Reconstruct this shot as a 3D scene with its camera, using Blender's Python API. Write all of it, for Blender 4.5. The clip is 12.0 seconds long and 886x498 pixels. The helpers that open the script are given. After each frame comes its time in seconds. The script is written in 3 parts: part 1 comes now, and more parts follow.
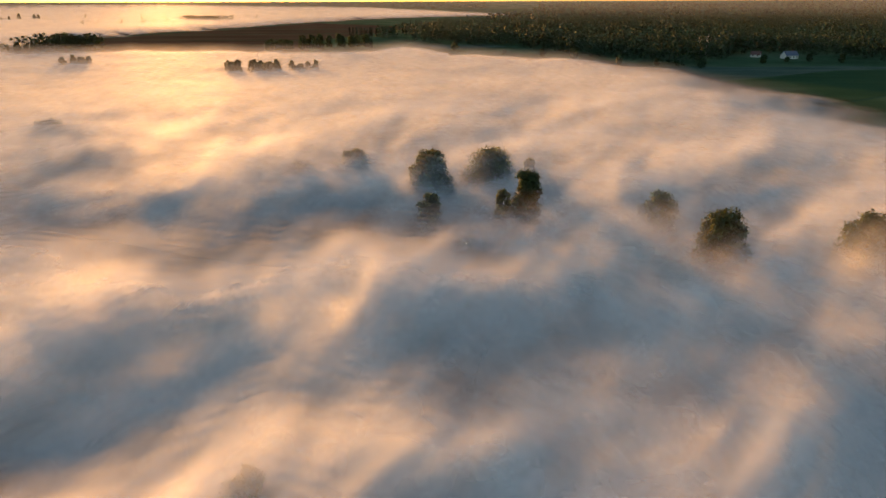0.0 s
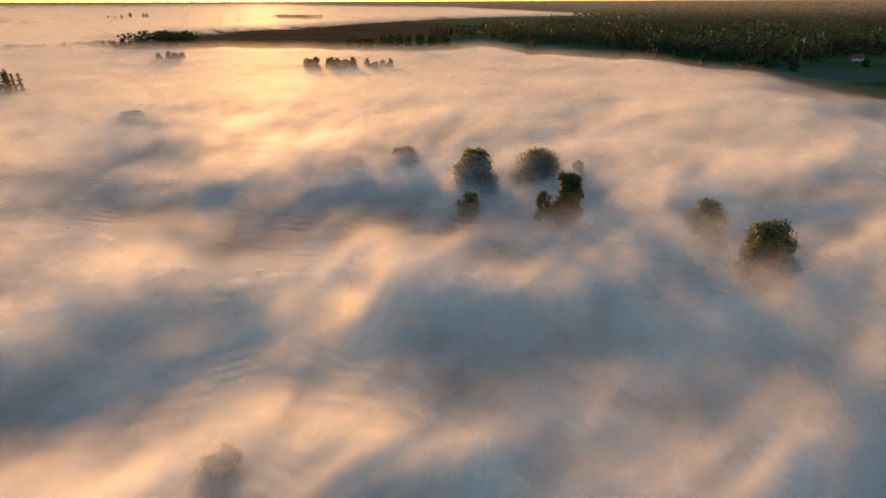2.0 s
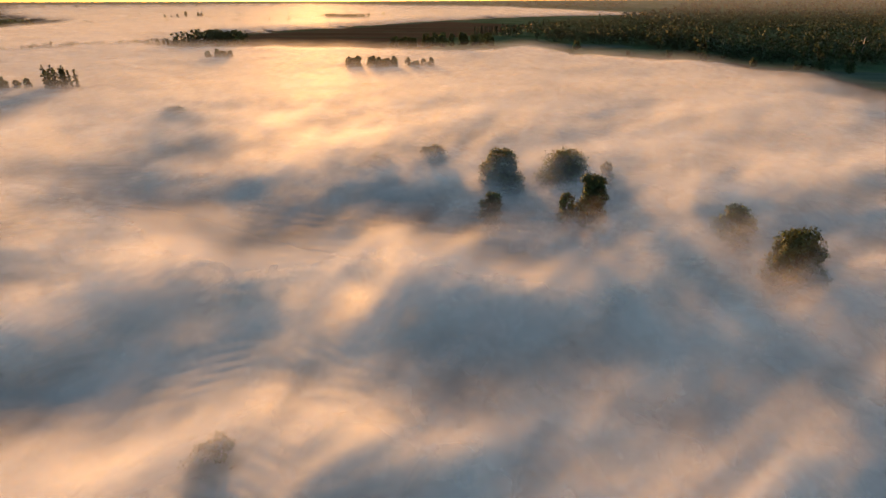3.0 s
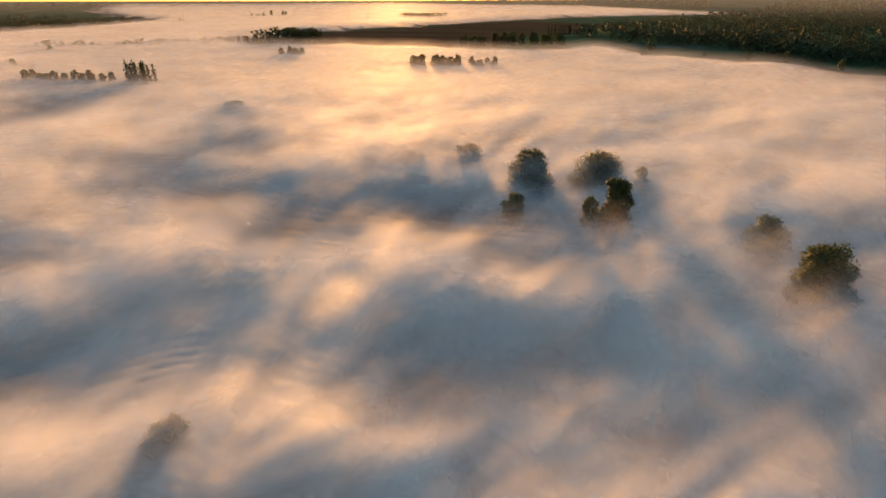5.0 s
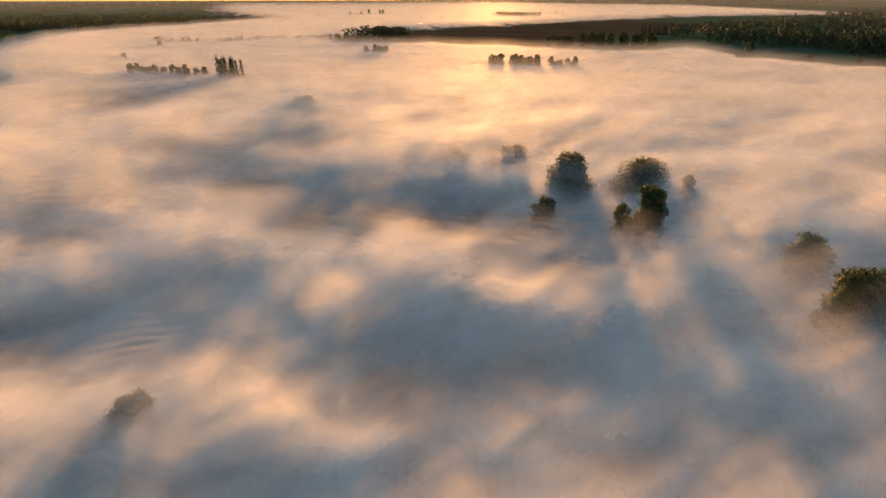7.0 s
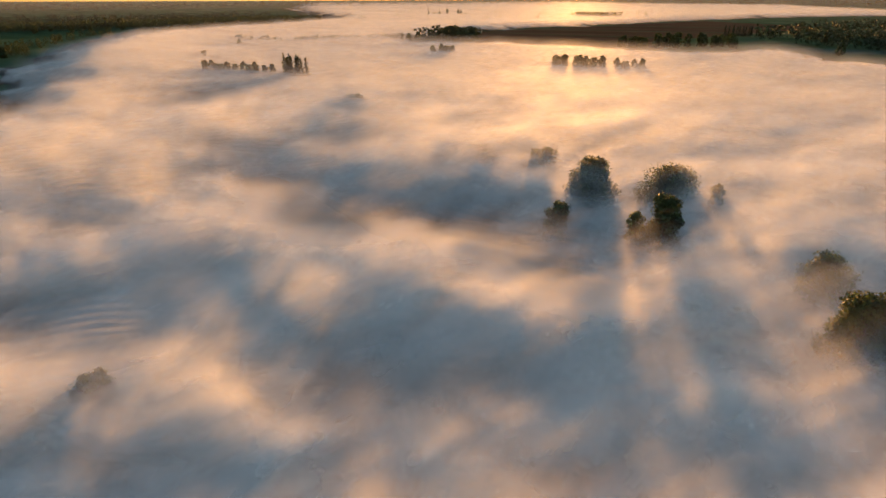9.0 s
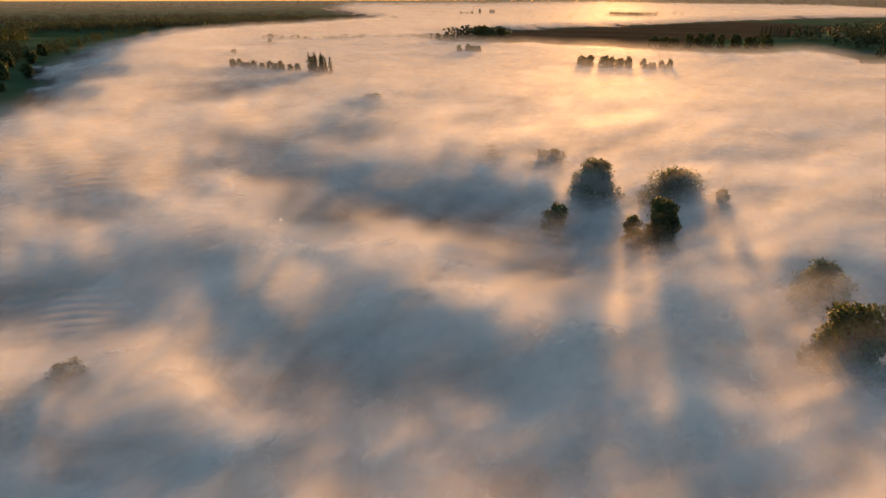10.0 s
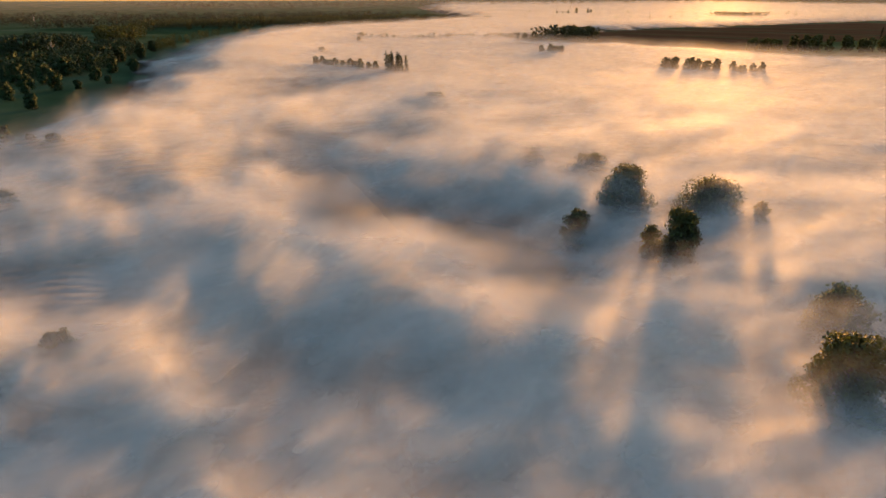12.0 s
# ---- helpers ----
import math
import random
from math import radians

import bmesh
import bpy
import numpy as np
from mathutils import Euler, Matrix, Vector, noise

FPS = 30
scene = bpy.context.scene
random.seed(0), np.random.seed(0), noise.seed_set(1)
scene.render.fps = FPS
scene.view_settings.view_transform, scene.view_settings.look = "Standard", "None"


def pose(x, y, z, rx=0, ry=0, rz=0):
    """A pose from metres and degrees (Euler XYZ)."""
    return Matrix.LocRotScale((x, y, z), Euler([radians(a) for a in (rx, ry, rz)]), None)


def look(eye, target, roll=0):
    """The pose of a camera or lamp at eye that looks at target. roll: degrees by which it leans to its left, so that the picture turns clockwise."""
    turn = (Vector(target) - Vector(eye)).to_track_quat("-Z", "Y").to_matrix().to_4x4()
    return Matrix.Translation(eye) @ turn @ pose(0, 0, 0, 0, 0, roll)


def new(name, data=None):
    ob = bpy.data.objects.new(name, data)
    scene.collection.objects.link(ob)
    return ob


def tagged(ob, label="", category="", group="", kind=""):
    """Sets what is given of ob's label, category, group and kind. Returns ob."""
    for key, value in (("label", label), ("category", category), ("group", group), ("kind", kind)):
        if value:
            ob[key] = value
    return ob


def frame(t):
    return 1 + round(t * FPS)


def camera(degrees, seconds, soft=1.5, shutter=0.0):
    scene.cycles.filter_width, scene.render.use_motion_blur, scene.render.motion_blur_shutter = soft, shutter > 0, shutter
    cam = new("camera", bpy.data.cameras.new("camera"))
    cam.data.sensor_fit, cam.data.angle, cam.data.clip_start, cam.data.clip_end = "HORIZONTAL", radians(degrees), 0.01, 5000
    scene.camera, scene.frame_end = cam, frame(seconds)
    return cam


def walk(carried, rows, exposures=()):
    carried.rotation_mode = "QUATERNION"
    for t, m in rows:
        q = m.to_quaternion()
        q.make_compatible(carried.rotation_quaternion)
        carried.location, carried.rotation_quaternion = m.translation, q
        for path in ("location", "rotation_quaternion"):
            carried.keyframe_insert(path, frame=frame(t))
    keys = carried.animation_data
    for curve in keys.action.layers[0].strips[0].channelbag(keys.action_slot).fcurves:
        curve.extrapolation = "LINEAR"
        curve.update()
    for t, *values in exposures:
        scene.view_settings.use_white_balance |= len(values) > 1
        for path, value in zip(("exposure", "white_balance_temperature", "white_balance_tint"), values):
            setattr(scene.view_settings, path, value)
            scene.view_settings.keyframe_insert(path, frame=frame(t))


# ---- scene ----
cam = camera(72.5, 12.0)
METRES, EYE, TILT, LEAN, TURN = 70.0, 50.0, -2.40, 0.70, 0.0
ROWS = [
    (0.0, 0.0, 0.0, 0.0, 0.2, -19.85, -0.55),
    (0.5, 0.0296, 0.0006, -0.0007, 1.89, -19.88, -0.64),
    (1.0, 0.0601, 0.0024, -0.0011, 3.89, -19.92, -0.72),
    (1.5, 0.089, 0.0055, -0.0013, 5.88, -19.95, -0.8),
    (2.0, 0.1193, 0.0092, -0.0018, 7.84, -19.97, -0.85),
    (2.5, 0.1505, 0.0134, -0.0016, 9.98, -20.06, -0.95),
    (3.0, 0.1819, 0.0205, -0.0013, 12.06, -20.1, -0.97),
    (5.0, 0.3292, 0.0719, -0.0021, 19.14, -20.3, -1.24),
    (5.5, 0.3704, 0.0891, -0.0014, 21.15, -20.37, -1.31),
    (6.0, 0.4108, 0.1077, -0.0005, 23.22, -20.44, -1.35),
    (6.5, 0.4503, 0.1276, 0.0004, 25.4, -20.5, -1.45),
    (7.0, 0.4886, 0.15, 0.001, 27.75, -20.58, -1.52),
    (7.5, 0.5263, 0.1736, 0.0014, 30.24, -20.66, -1.59),
    (9.5, 0.6796, 0.2797, 0.0085, 36.31, -20.84, -1.74),
    (10.0, 0.7187, 0.3099, 0.01, 37.99, -20.9, -1.82),
    (10.5, 0.7571, 0.3413, 0.0117, 39.98, -21.0, -1.9),
    (11.0, 0.7938, 0.3748, 0.0137, 42.17, -21.07, -1.95),
    (11.5, 0.8297, 0.4099, 0.0153, 44.52, -21.17, -1.94),
    (12.0, 0.866, 0.448, 0.0165, 46.7, -21.25, -1.97),
]
walk(cam, [(t, pose(0, 0, EYE, TILT, LEAN, TURN) @ pose(METRES * x, METRES * y, METRES * z, 90 + pitch, roll, yaw)) for t, x, y, z, yaw, pitch, roll in ROWS], [(0.0, 1.56), (12.0, 1.56)])

# ---- light ----
SUN_AZ, SUN_EL = -23.3, 3.8
world = bpy.data.worlds.new("morning_sky")
scene.world = world
world.use_nodes = True
wn = world.node_tree.nodes
sky = wn.new("ShaderNodeTexSky")
sky.sky_type = "NISHITA"
sky.sun_disc = False
sky.sun_elevation, sky.sun_rotation = radians(SUN_EL), radians(SUN_AZ)
sky.air_density, sky.dust_density, sky.ozone_density = 1.0, 0.8, 1.5
wn["Background"].inputs["Strength"].default_value = 0.105
world.node_tree.links.new(sky.outputs["Color"], wn["Background"].inputs["Color"])
sun_data = bpy.data.lights.new("sun", "SUN")
sun_data.energy, sun_data.angle, sun_data.color = 5.0, radians(3.5), (1.0, 0.445, 0.12)
sun = new("sun", sun_data)
az, el = radians(SUN_AZ), radians(SUN_EL)
to_sun = Vector((math.sin(az) * math.cos(el), math.cos(az) * math.cos(el), math.sin(el)))
sun.matrix_world = look((0, 0, 300), tuple(Vector((0, 0, 300)) - to_sun))
scene.cycles.transparent_max_bounces = 28
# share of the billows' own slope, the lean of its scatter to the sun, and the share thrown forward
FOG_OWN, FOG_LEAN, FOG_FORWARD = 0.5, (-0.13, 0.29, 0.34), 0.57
BILLOW = 2.5  # height of the billows that the droplets' density draws
FOG_DEPTH = 5.6  # optical depth of twelve metres of fog


# ---- number fields ----
def hash01(ix, iy, seed):
    h = (ix.astype(np.int64) * 374761393 + iy.astype(np.int64) * 668265263 + seed * 974711) & 0x7FFFFFFF
    h = ((h ^ (h >> 13)) * 1274126177) & 0x7FFFFFFF
    return ((h ^ (h >> 16)) & 0xFFFF) / 65535.0


def perlin(x, y, seed=0):
    """Gradient noise of arrays x and y, about -1 to 1."""
    ix, iy = np.floor(x), np.floor(y)
    fx, fy = x - ix, y - iy
    u, v = fx * fx * fx * (fx * (fx * 6 - 15) + 10), fy * fy * fy * (fy * (fy * 6 - 15) + 10)

    def corner(dx, dy):
        a = hash01(ix + dx, iy + dy, seed) * 2 * np.pi
        return np.cos(a) * (fx - dx) + np.sin(a) * (fy - dy)

    n0 = corner(0, 0) * (1 - u) + corner(1, 0) * u
    n1 = corner(0, 1) * (1 - u) + corner(1, 1) * u
    return (n0 * (1 - v) + n1 * v) * 1.5


def fbm(x, y, size, octaves, seed=0, gain=0.5):
    out, amp = 0.0, 1.0
    for k in range(octaves):
        f = 2.03 ** k / size
        out = out + amp * perlin(x * f + 17.3 * k, y * f - 9.1 * k, seed + k)
        amp *= gain
    return out


def smooth(a, b, x):
    t = np.clip((x - a) / (b - a), 0, 1)
    return t * t * (3 - 2 * t)


def inside(poly, x, y):
    hit = np.zeros(np.shape(x), bool)
    for (ax, ay), (bx, by) in zip(poly, poly[1:] + poly[:1]):
        if ay != by:
            hit ^= ((ay > y) != (by > y)) & (x < (bx - ax) * (y - ay) / (by - ay) + ax)
    return hit


def off_line(points, x, y):
    """Distance to an open line of points."""
    best = np.full(np.shape(x), 1e9)
    for (ax, ay), (bx, by) in zip(points, points[1:]):
        dx, dy = bx - ax, by - ay
        t = np.clip(((x - ax) * dx + (y - ay) * dy) / (dx * dx + dy * dy), 0, 1)
        best = np.minimum(best, np.hypot(x - ax - t * dx, y - ay - t * dy))
    return best


def depth_in(poly, x, y):
    d = off_line(poly + poly[:1], x, y)
    return np.where(inside(poly, x, y), d, -d)


def land(x, y):
    """Height of the ground: flat meadow, rising gently far out."""
    r = np.hypot(x, y)
    return 54.0 * np.clip((r - 2300) / 2600, 0, 1) ** 1.6 + 0.35 * fbm(x, y, 160, 2, 40) * smooth(60, 300, r)


# ---- materials ----
def material(name):
    m = bpy.data.materials.new(name)
    m.use_nodes = True
    nt = m.node_tree
    b = nt.nodes["Principled BSDF"]
    return m, nt, b


def ramp(nt, fac, stops):
    n = nt.nodes.new("ShaderNodeValToRGB")
    e = n.color_ramp.elements
    while len(e) < len(stops):
        e.new(0.5)
    for s, (p, c) in zip(e, stops):
        s.position, s.color = p, (*c, 1)
    nt.links.new(fac, n.inputs[0])
    return n.outputs[0]


def noise_tex(nt, scale, detail=4, stretch=(1, 1, 1), turn=0, rough=0.55, coords="Position"):
    g = nt.nodes.new("ShaderNodeNewGeometry") if coords == "Position" else nt.nodes.new("ShaderNodeTexCoord")
    mp = nt.nodes.new("ShaderNodeMapping")
    mp.inputs["Scale"].default_value = stretch
    mp.inputs["Rotation"].default_value = (0, 0, radians(turn))
    nt.links.new(g.outputs[coords], mp.inputs["Vector"])
    n = nt.nodes.new("ShaderNodeTexNoise")
    n.inputs["Scale"].default_value, n.inputs["Detail"].default_value, n.inputs["Roughness"].default_value = scale, detail, rough
    nt.links.new(mp.outputs[0], n.inputs["Vector"])
    return n.outputs["Fac"]


def mul(nt, a, b, op="MULTIPLY"):
    n = nt.nodes.new("ShaderNodeMath")
    n.operation = op
    for k, v in enumerate((a, b)):
        if isinstance(v, (int, float)):
            n.inputs[k].default_value = v
        else:
            nt.links.new(v, n.inputs[k])
    return n.outputs[0]


def mix_col(nt, fac, a, b, blend="MIX"):
    n = nt.nodes.new("ShaderNodeMix")
    n.data_type, n.blend_type = "RGBA", blend
    for k, v in ((0, fac), (6, a), (7, b)):
        if isinstance(v, (int, float)):
            n.inputs[k].default_value = v
        elif isinstance(v, tuple):
            n.inputs[k].default_value = (*v, 1)
        else:
            nt.links.new(v, n.inputs[k])
    return n.outputs[2]


def soil(name, dark, mid, light, scale, stretch=(1, 1, 1), turn=0, fine=1.5, bump=0.12):
    m, nt, b = material(name)
    big = noise_tex(nt, scale, 5, stretch, turn)
    small = noise_tex(nt, fine, 6, stretch, turn, 0.7)
    c1 = ramp(nt, big, [(0.3, dark), (0.5, mid), (0.72, light)])
    c2 = ramp(nt, small, [(0.3, (0.55, 0.55, 0.55)), (0.7, (1.3, 1.3, 1.3))])
    nt.links.new(mix_col(nt, 1.0, c1, c2, "MULTIPLY"), b.inputs["Base Color"])
    b.inputs["Roughness"].default_value = 0.95
    b.inputs["Specular IOR Level"].default_value = 0.0
    bp = nt.nodes.new("ShaderNodeBump")
    bp.inputs["Strength"].default_value, bp.inputs["Distance"].default_value = bump, 0.4
    nt.links.new(small, bp.inputs["Height"])
    nt.links.new(bp.outputs[0], b.inputs["Normal"])
    return m


MEADOW = soil("meadow_grass", (0.035, 0.07, 0.035), (0.06, 0.11, 0.06), (0.11, 0.15, 0.09), 0.012)
PALE_MEADOW = soil("dewy_grass", (0.05, 0.085, 0.065), (0.075, 0.115, 0.09), (0.11, 0.145, 0.115), 0.02, (1, 4, 1), 20)
STUBBLE = soil("stubble_soil", (0.055, 0.04, 0.025), (0.085, 0.06, 0.04), (0.13, 0.095, 0.06), 0.012, (0.35, 3, 1), 8)
CROP = soil("green_crop", (0.025, 0.06, 0.03), (0.038, 0.082, 0.042), (0.055, 0.10, 0.052), 0.01, (0.4, 3, 1), 14)
DIRT = soil("dirt_track", (0.15, 0.13, 0.11), (0.22, 0.20, 0.17), (0.3, 0.27, 0.23), 0.1)

WATER, nt, b = material("river_water")
b.inputs["Base Color"].default_value = (0.012, 0.022, 0.03, 1)
b.inputs["Roughness"].default_value = 0.08
b.inputs["IOR"].default_value = 1.33
bp = nt.nodes.new("ShaderNodeBump")
bp.inputs["Strength"].default_value, bp.inputs["Distance"].default_value = 0.12, 0.1
nt.links.new(noise_tex(nt, 0.8, 3), bp.inputs["Height"])
nt.links.new(bp.outputs[0], b.inputs["Normal"])


def foliage(name, dark, light, glow=0.35):
    """Leaves: a diffuse side and light through the blade."""
    m, nt, b = material(name)
    gi = nt.nodes.new("ShaderNodeNewGeometry")
    oi = nt.nodes.new("ShaderNodeObjectInfo")
    f = mul(nt, mul(nt, gi.outputs["Random Per Island"], 0.65), mul(nt, oi.outputs["Random"], 0.35), "ADD")
    big = noise_tex(nt, 0.035, 2)
    f = mul(nt, mul(nt, f, 0.6), mul(nt, big, 0.4), "ADD")
    col = ramp(nt, f, [(0.1, dark), (0.8, light)])
    nt.links.new(col, b.inputs["Base Color"])
    b.inputs["Roughness"].default_value = 0.7
    b.inputs["Specular IOR Level"].default_value = 0.2
    tr = nt.nodes.new("ShaderNodeBsdfTranslucent")
    nt.links.new(mix_col(nt, 1.0, col, (1.3, 1.25, 0.6), "MULTIPLY"), tr.inputs["Color"])
    mx = nt.nodes.new("ShaderNodeMixShader")
    mx.inputs[0].default_value = glow
    nt.links.new(b.outputs[0], mx.inputs[1])
    nt.links.new(tr.outputs[0], mx.inputs[2])
    nt.links.new(mx.outputs[0], nt.nodes["Material Output"].inputs["Surface"])
    return m


LEAF = foliage("birch_leaves", (0.035, 0.06, 0.02), (0.10, 0.125, 0.04), 0.4)
LEAF_DARK = foliage("alder_leaves", (0.03, 0.05, 0.02), (0.08, 0.105, 0.04), 0.3)
LEAF_WOOD = foliage("woodland_leaves", (0.018, 0.044, 0.02), (0.035, 0.074, 0.03), 0.04)
LEAF_PINE = foliage("pine_needles", (0.012, 0.03, 0.016), (0.03, 0.055, 0.026), 0.06)
BARK = soil("bark", (0.05, 0.04, 0.03), (0.09, 0.075, 0.06), (0.2, 0.18, 0.16), 0.8, (1, 1, 0.2), 0, 6.0)

# fog: fine droplets that scatter light on both sides of each sheet, thinned by its density
FOG, nt, b = material("fog_droplets")
nt.nodes.remove(b)
dens = nt.nodes.new("ShaderNodeAttribute")
dens.attribute_name = "slab"
wisp = noise_tex(nt, 0.16, 3, (1.0, 0.6, 1.5), 35, 0.6)
tau = mul(nt, dens.outputs["Fac"], ramp(nt, wisp, [(0.3, (0.4,) * 3), (0.7, (1.6,) * 3)]))
clear = mul(nt, 2.718, mul(nt, tau, -1.0), "POWER")
opac = mul(nt, 1.0, clear, "SUBTRACT")
swell = nt.nodes.new("ShaderNodeAttribute")
swell.attribute_name = "swell"
dif, glo, tra = (nt.nodes.new("ShaderNodeBsdf" + k) for k in ("Diffuse", "Glossy", "Transparent"))
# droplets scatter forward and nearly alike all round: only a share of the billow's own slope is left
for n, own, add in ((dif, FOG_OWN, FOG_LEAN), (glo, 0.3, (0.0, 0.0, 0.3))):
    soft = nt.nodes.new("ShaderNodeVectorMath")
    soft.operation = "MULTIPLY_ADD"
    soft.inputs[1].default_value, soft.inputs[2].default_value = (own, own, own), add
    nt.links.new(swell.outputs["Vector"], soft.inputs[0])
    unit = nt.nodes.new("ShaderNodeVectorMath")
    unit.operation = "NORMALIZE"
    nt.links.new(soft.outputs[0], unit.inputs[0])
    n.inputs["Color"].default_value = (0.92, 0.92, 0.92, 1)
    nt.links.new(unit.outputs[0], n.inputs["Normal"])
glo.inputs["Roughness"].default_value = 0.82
m2, m3 = (nt.nodes.new("ShaderNodeMixShader") for k in range(2))
m2.inputs[0].default_value = FOG_FORWARD
nt.links.new(dif.outputs[0], m2.inputs[1]), nt.links.new(glo.outputs[0], m2.inputs[2])
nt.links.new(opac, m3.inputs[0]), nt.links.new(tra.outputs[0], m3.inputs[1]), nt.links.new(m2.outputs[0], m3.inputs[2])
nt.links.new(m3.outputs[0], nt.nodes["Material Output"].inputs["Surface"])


# ---- mesh helpers ----
def mesh_of(name, verts, quads, mat, normals=None):
    """A mesh from arrays of places (n, 3) and of corners (m, 3 or 4)."""
    verts, quads = np.asarray(verts, np.float32), np.asarray(quads, np.int32)
    me = bpy.data.meshes.new(name)
    me.vertices.add(len(verts))
    me.vertices.foreach_set("co", verts.ravel())
    k = quads.shape[1]
    me.loops.add(quads.size)
    me.loops.foreach_set("vertex_index", quads.ravel())
    me.polygons.add(len(quads))
    me.polygons.foreach_set("loop_start", np.arange(0, quads.size, k, dtype=np.int32))
    me.polygons.foreach_set("use_smooth", np.full(len(quads), True))
    me.update(calc_edges=True)
    me.materials.append(mat)
    if normals is not None:
        me.normals_split_custom_set_from_vertices(np.asarray(normals).tolist())
    return me


def unit_rows(v):
    return v / (np.linalg.norm(v, axis=1)[:, None] + 1e-9)


def part(name, me, parent, label=""):
    ob = new(name, me)
    ob.parent = parent
    if label:
        tagged(ob, label)
    return ob


def ring_grid(angles, radii, cx=0.0, cy=0.0):
    a, r = np.meshgrid(np.radians(angles), radii)
    x, y = cx + r * np.sin(a), cy + r * np.cos(a)
    na, nr = len(angles), len(radii)
    i = (np.arange(nr - 1)[:, None] * na + np.arange(na - 1)[None, :]).ravel()
    quads = np.stack([i, i + 1, i + na + 1, i + na], 1)[:, ::-1]
    return x.ravel(), y.ravel(), quads


# ---- ground ----
ang = np.concatenate([np.arange(-110, 80, 1.0), np.arange(80, 251, 5.0)])
gx, gy, gq = ring_grid(ang, np.concatenate([[0.01], np.geomspace(15, 4900, 110)]))
ground = new("ground", mesh_of("ground", np.stack([gx, gy, land(gx, gy)], 1), gq, MEADOW))
tagged(ground, "flat river meadow of dark wet green grass", "ground", kind="structure")


def patch(name, poly, mat, lift, label, category="field", step=14.0):
    """A field laid a little above the ground, following it."""
    px, py = np.array(poly, float).T
    nx = int(min(120, (px.max() - px.min()) / step)) + 2
    ny = int(min(120, (py.max() - py.min()) / step)) + 2
    bm = bmesh.new()
    vs = [bm.verts.new((x, y, 0)) for x, y in poly]
    bm.faces.new(vs)
    for k in range(1, nx):
        x = px.min() + (px.max() - px.min()) * k / nx
        bmesh.ops.bisect_plane(bm, geom=bm.verts[:] + bm.edges[:] + bm.faces[:], plane_co=(x, 0, 0), plane_no=(1, 0, 0))
    for k in range(1, ny):
        y = py.min() + (py.max() - py.min()) * k / ny
        bmesh.ops.bisect_plane(bm, geom=bm.verts[:] + bm.edges[:] + bm.faces[:], plane_co=(0, y, 0), plane_no=(0, 1, 0))
    xs, ys = np.array([v.co.x for v in bm.verts]), np.array([v.co.y for v in bm.verts])
    for v, z in zip(bm.verts, land(xs, ys)):
        v.co.z = z + lift
    bmesh.ops.recalc_face_normals(bm, faces=bm.faces[:])
    if sum(f.normal.z for f in bm.faces) < 0:
        bmesh.ops.reverse_faces(bm, faces=bm.faces[:])
    me = bpy.data.meshes.new(name)
    bm.to_mesh(me)
    bm.free()
    me.materials.append(mat)
    return tagged(new(name, me), label, category, kind="structure")


STUBBLE_POLY = [(-440, 660), (-335, 690), (-241, 690), (-184, 668), (-150, 700), (-190, 860), (-120, 1100), (-60, 1400), (-330, 1650), (-430, 1290), (-490, 1075), (-520, 930)]
patch("stubble_field", STUBBLE_POLY, STUBBLE, 0.15, "brown mown field with faint strips, lit by low sun")
patch("crop_field", [(138, 376), (180, 412), (248, 449), (300, 480), (420, 500), (500, 440), (293, 385), (250, 351), (190, 315), (166, 321)], CROP, 0.12, "dark green crop field beside the wood")
patch("pale_meadow", [(120, 610), (180, 520), (234, 512), (330, 520), (520, 455), (600, 440), (420, 506), (300, 486), (248, 455), (180, 418), (140, 400), (130, 480)], PALE_MEADOW, 0.12, "pale dewy meadow in front of the wood")
patch("clearing", [(-60, 790), (0, 720), (75, 760), (60, 800), (0, 800)], PALE_MEADOW, 0.15, "pale dewy clearing before the wood")
patch("left_meadow", [(-980, 420), (-1080, 640), (-1240, 640), (-1420, 340), (-1330, 300), (-1100, 380)], CROP, 0.2, "bright green meadow behind a row of trees")
patch("dirt_road", [(-560, 105), (-585, 145), (-680, 232), (-700, 225), (-612, 150), (-590, 100)], DIRT, 0.12, "pale damp track between the trees", "road")
patch("oxbow", [(-690, 235), (-735, 262), (-790, 310), (-810, 305), (-760, 245), (-700, 222)], WATER, 0.14, "narrow strip of water between the trees", "water")
for k, (x0, y0, x1, y1, w) in enumerate([(-500, 915, -175, 900, 9), (-490, 1060, -130, 1090, 14), (-440, 1240, -90, 1280, 16), (-470, 800, -200, 790, 5)]):
    patch("field_margin", [(x0, y0), (x1, y1), (x1 + 8, y1 + w), (x0 + 8, y0 + w)], MEADOW, 0.22, "dark grassy strip across the mown field", "field margin")

RIVER_R = [(-330, 178), (-200, 160), (-110, 138), (-65, 123), (-44, 113.5), (-25, 110), (-8, 101), (12, 96.5), (25, 93), (36, 86), (46, 80), (80, 60), (140, 30), (190, 0)]


def wander(points, step, swing, seed):
    """A line of points made into a smooth uneven bank."""
    p = np.array(points, float)
    d = np.concatenate([[0], np.cumsum(np.hypot(*np.diff(p, axis=0).T))])
    t = np.arange(0, d[-1], step)
    x, y = np.interp(t, d, p[:, 0]), np.interp(t, d, p[:, 1])
    for k in range(3):
        x[1:-1], y[1:-1] = (x[:-2] + 2 * x[1:-1] + x[2:]) / 4, (y[:-2] + 2 * y[1:-1] + y[2:]) / 4
    n = fbm(t, 0 * t, 14, 3, seed)
    return list(zip((x + swing * n).tolist(), (y + swing * 0.8 * n).tolist()))


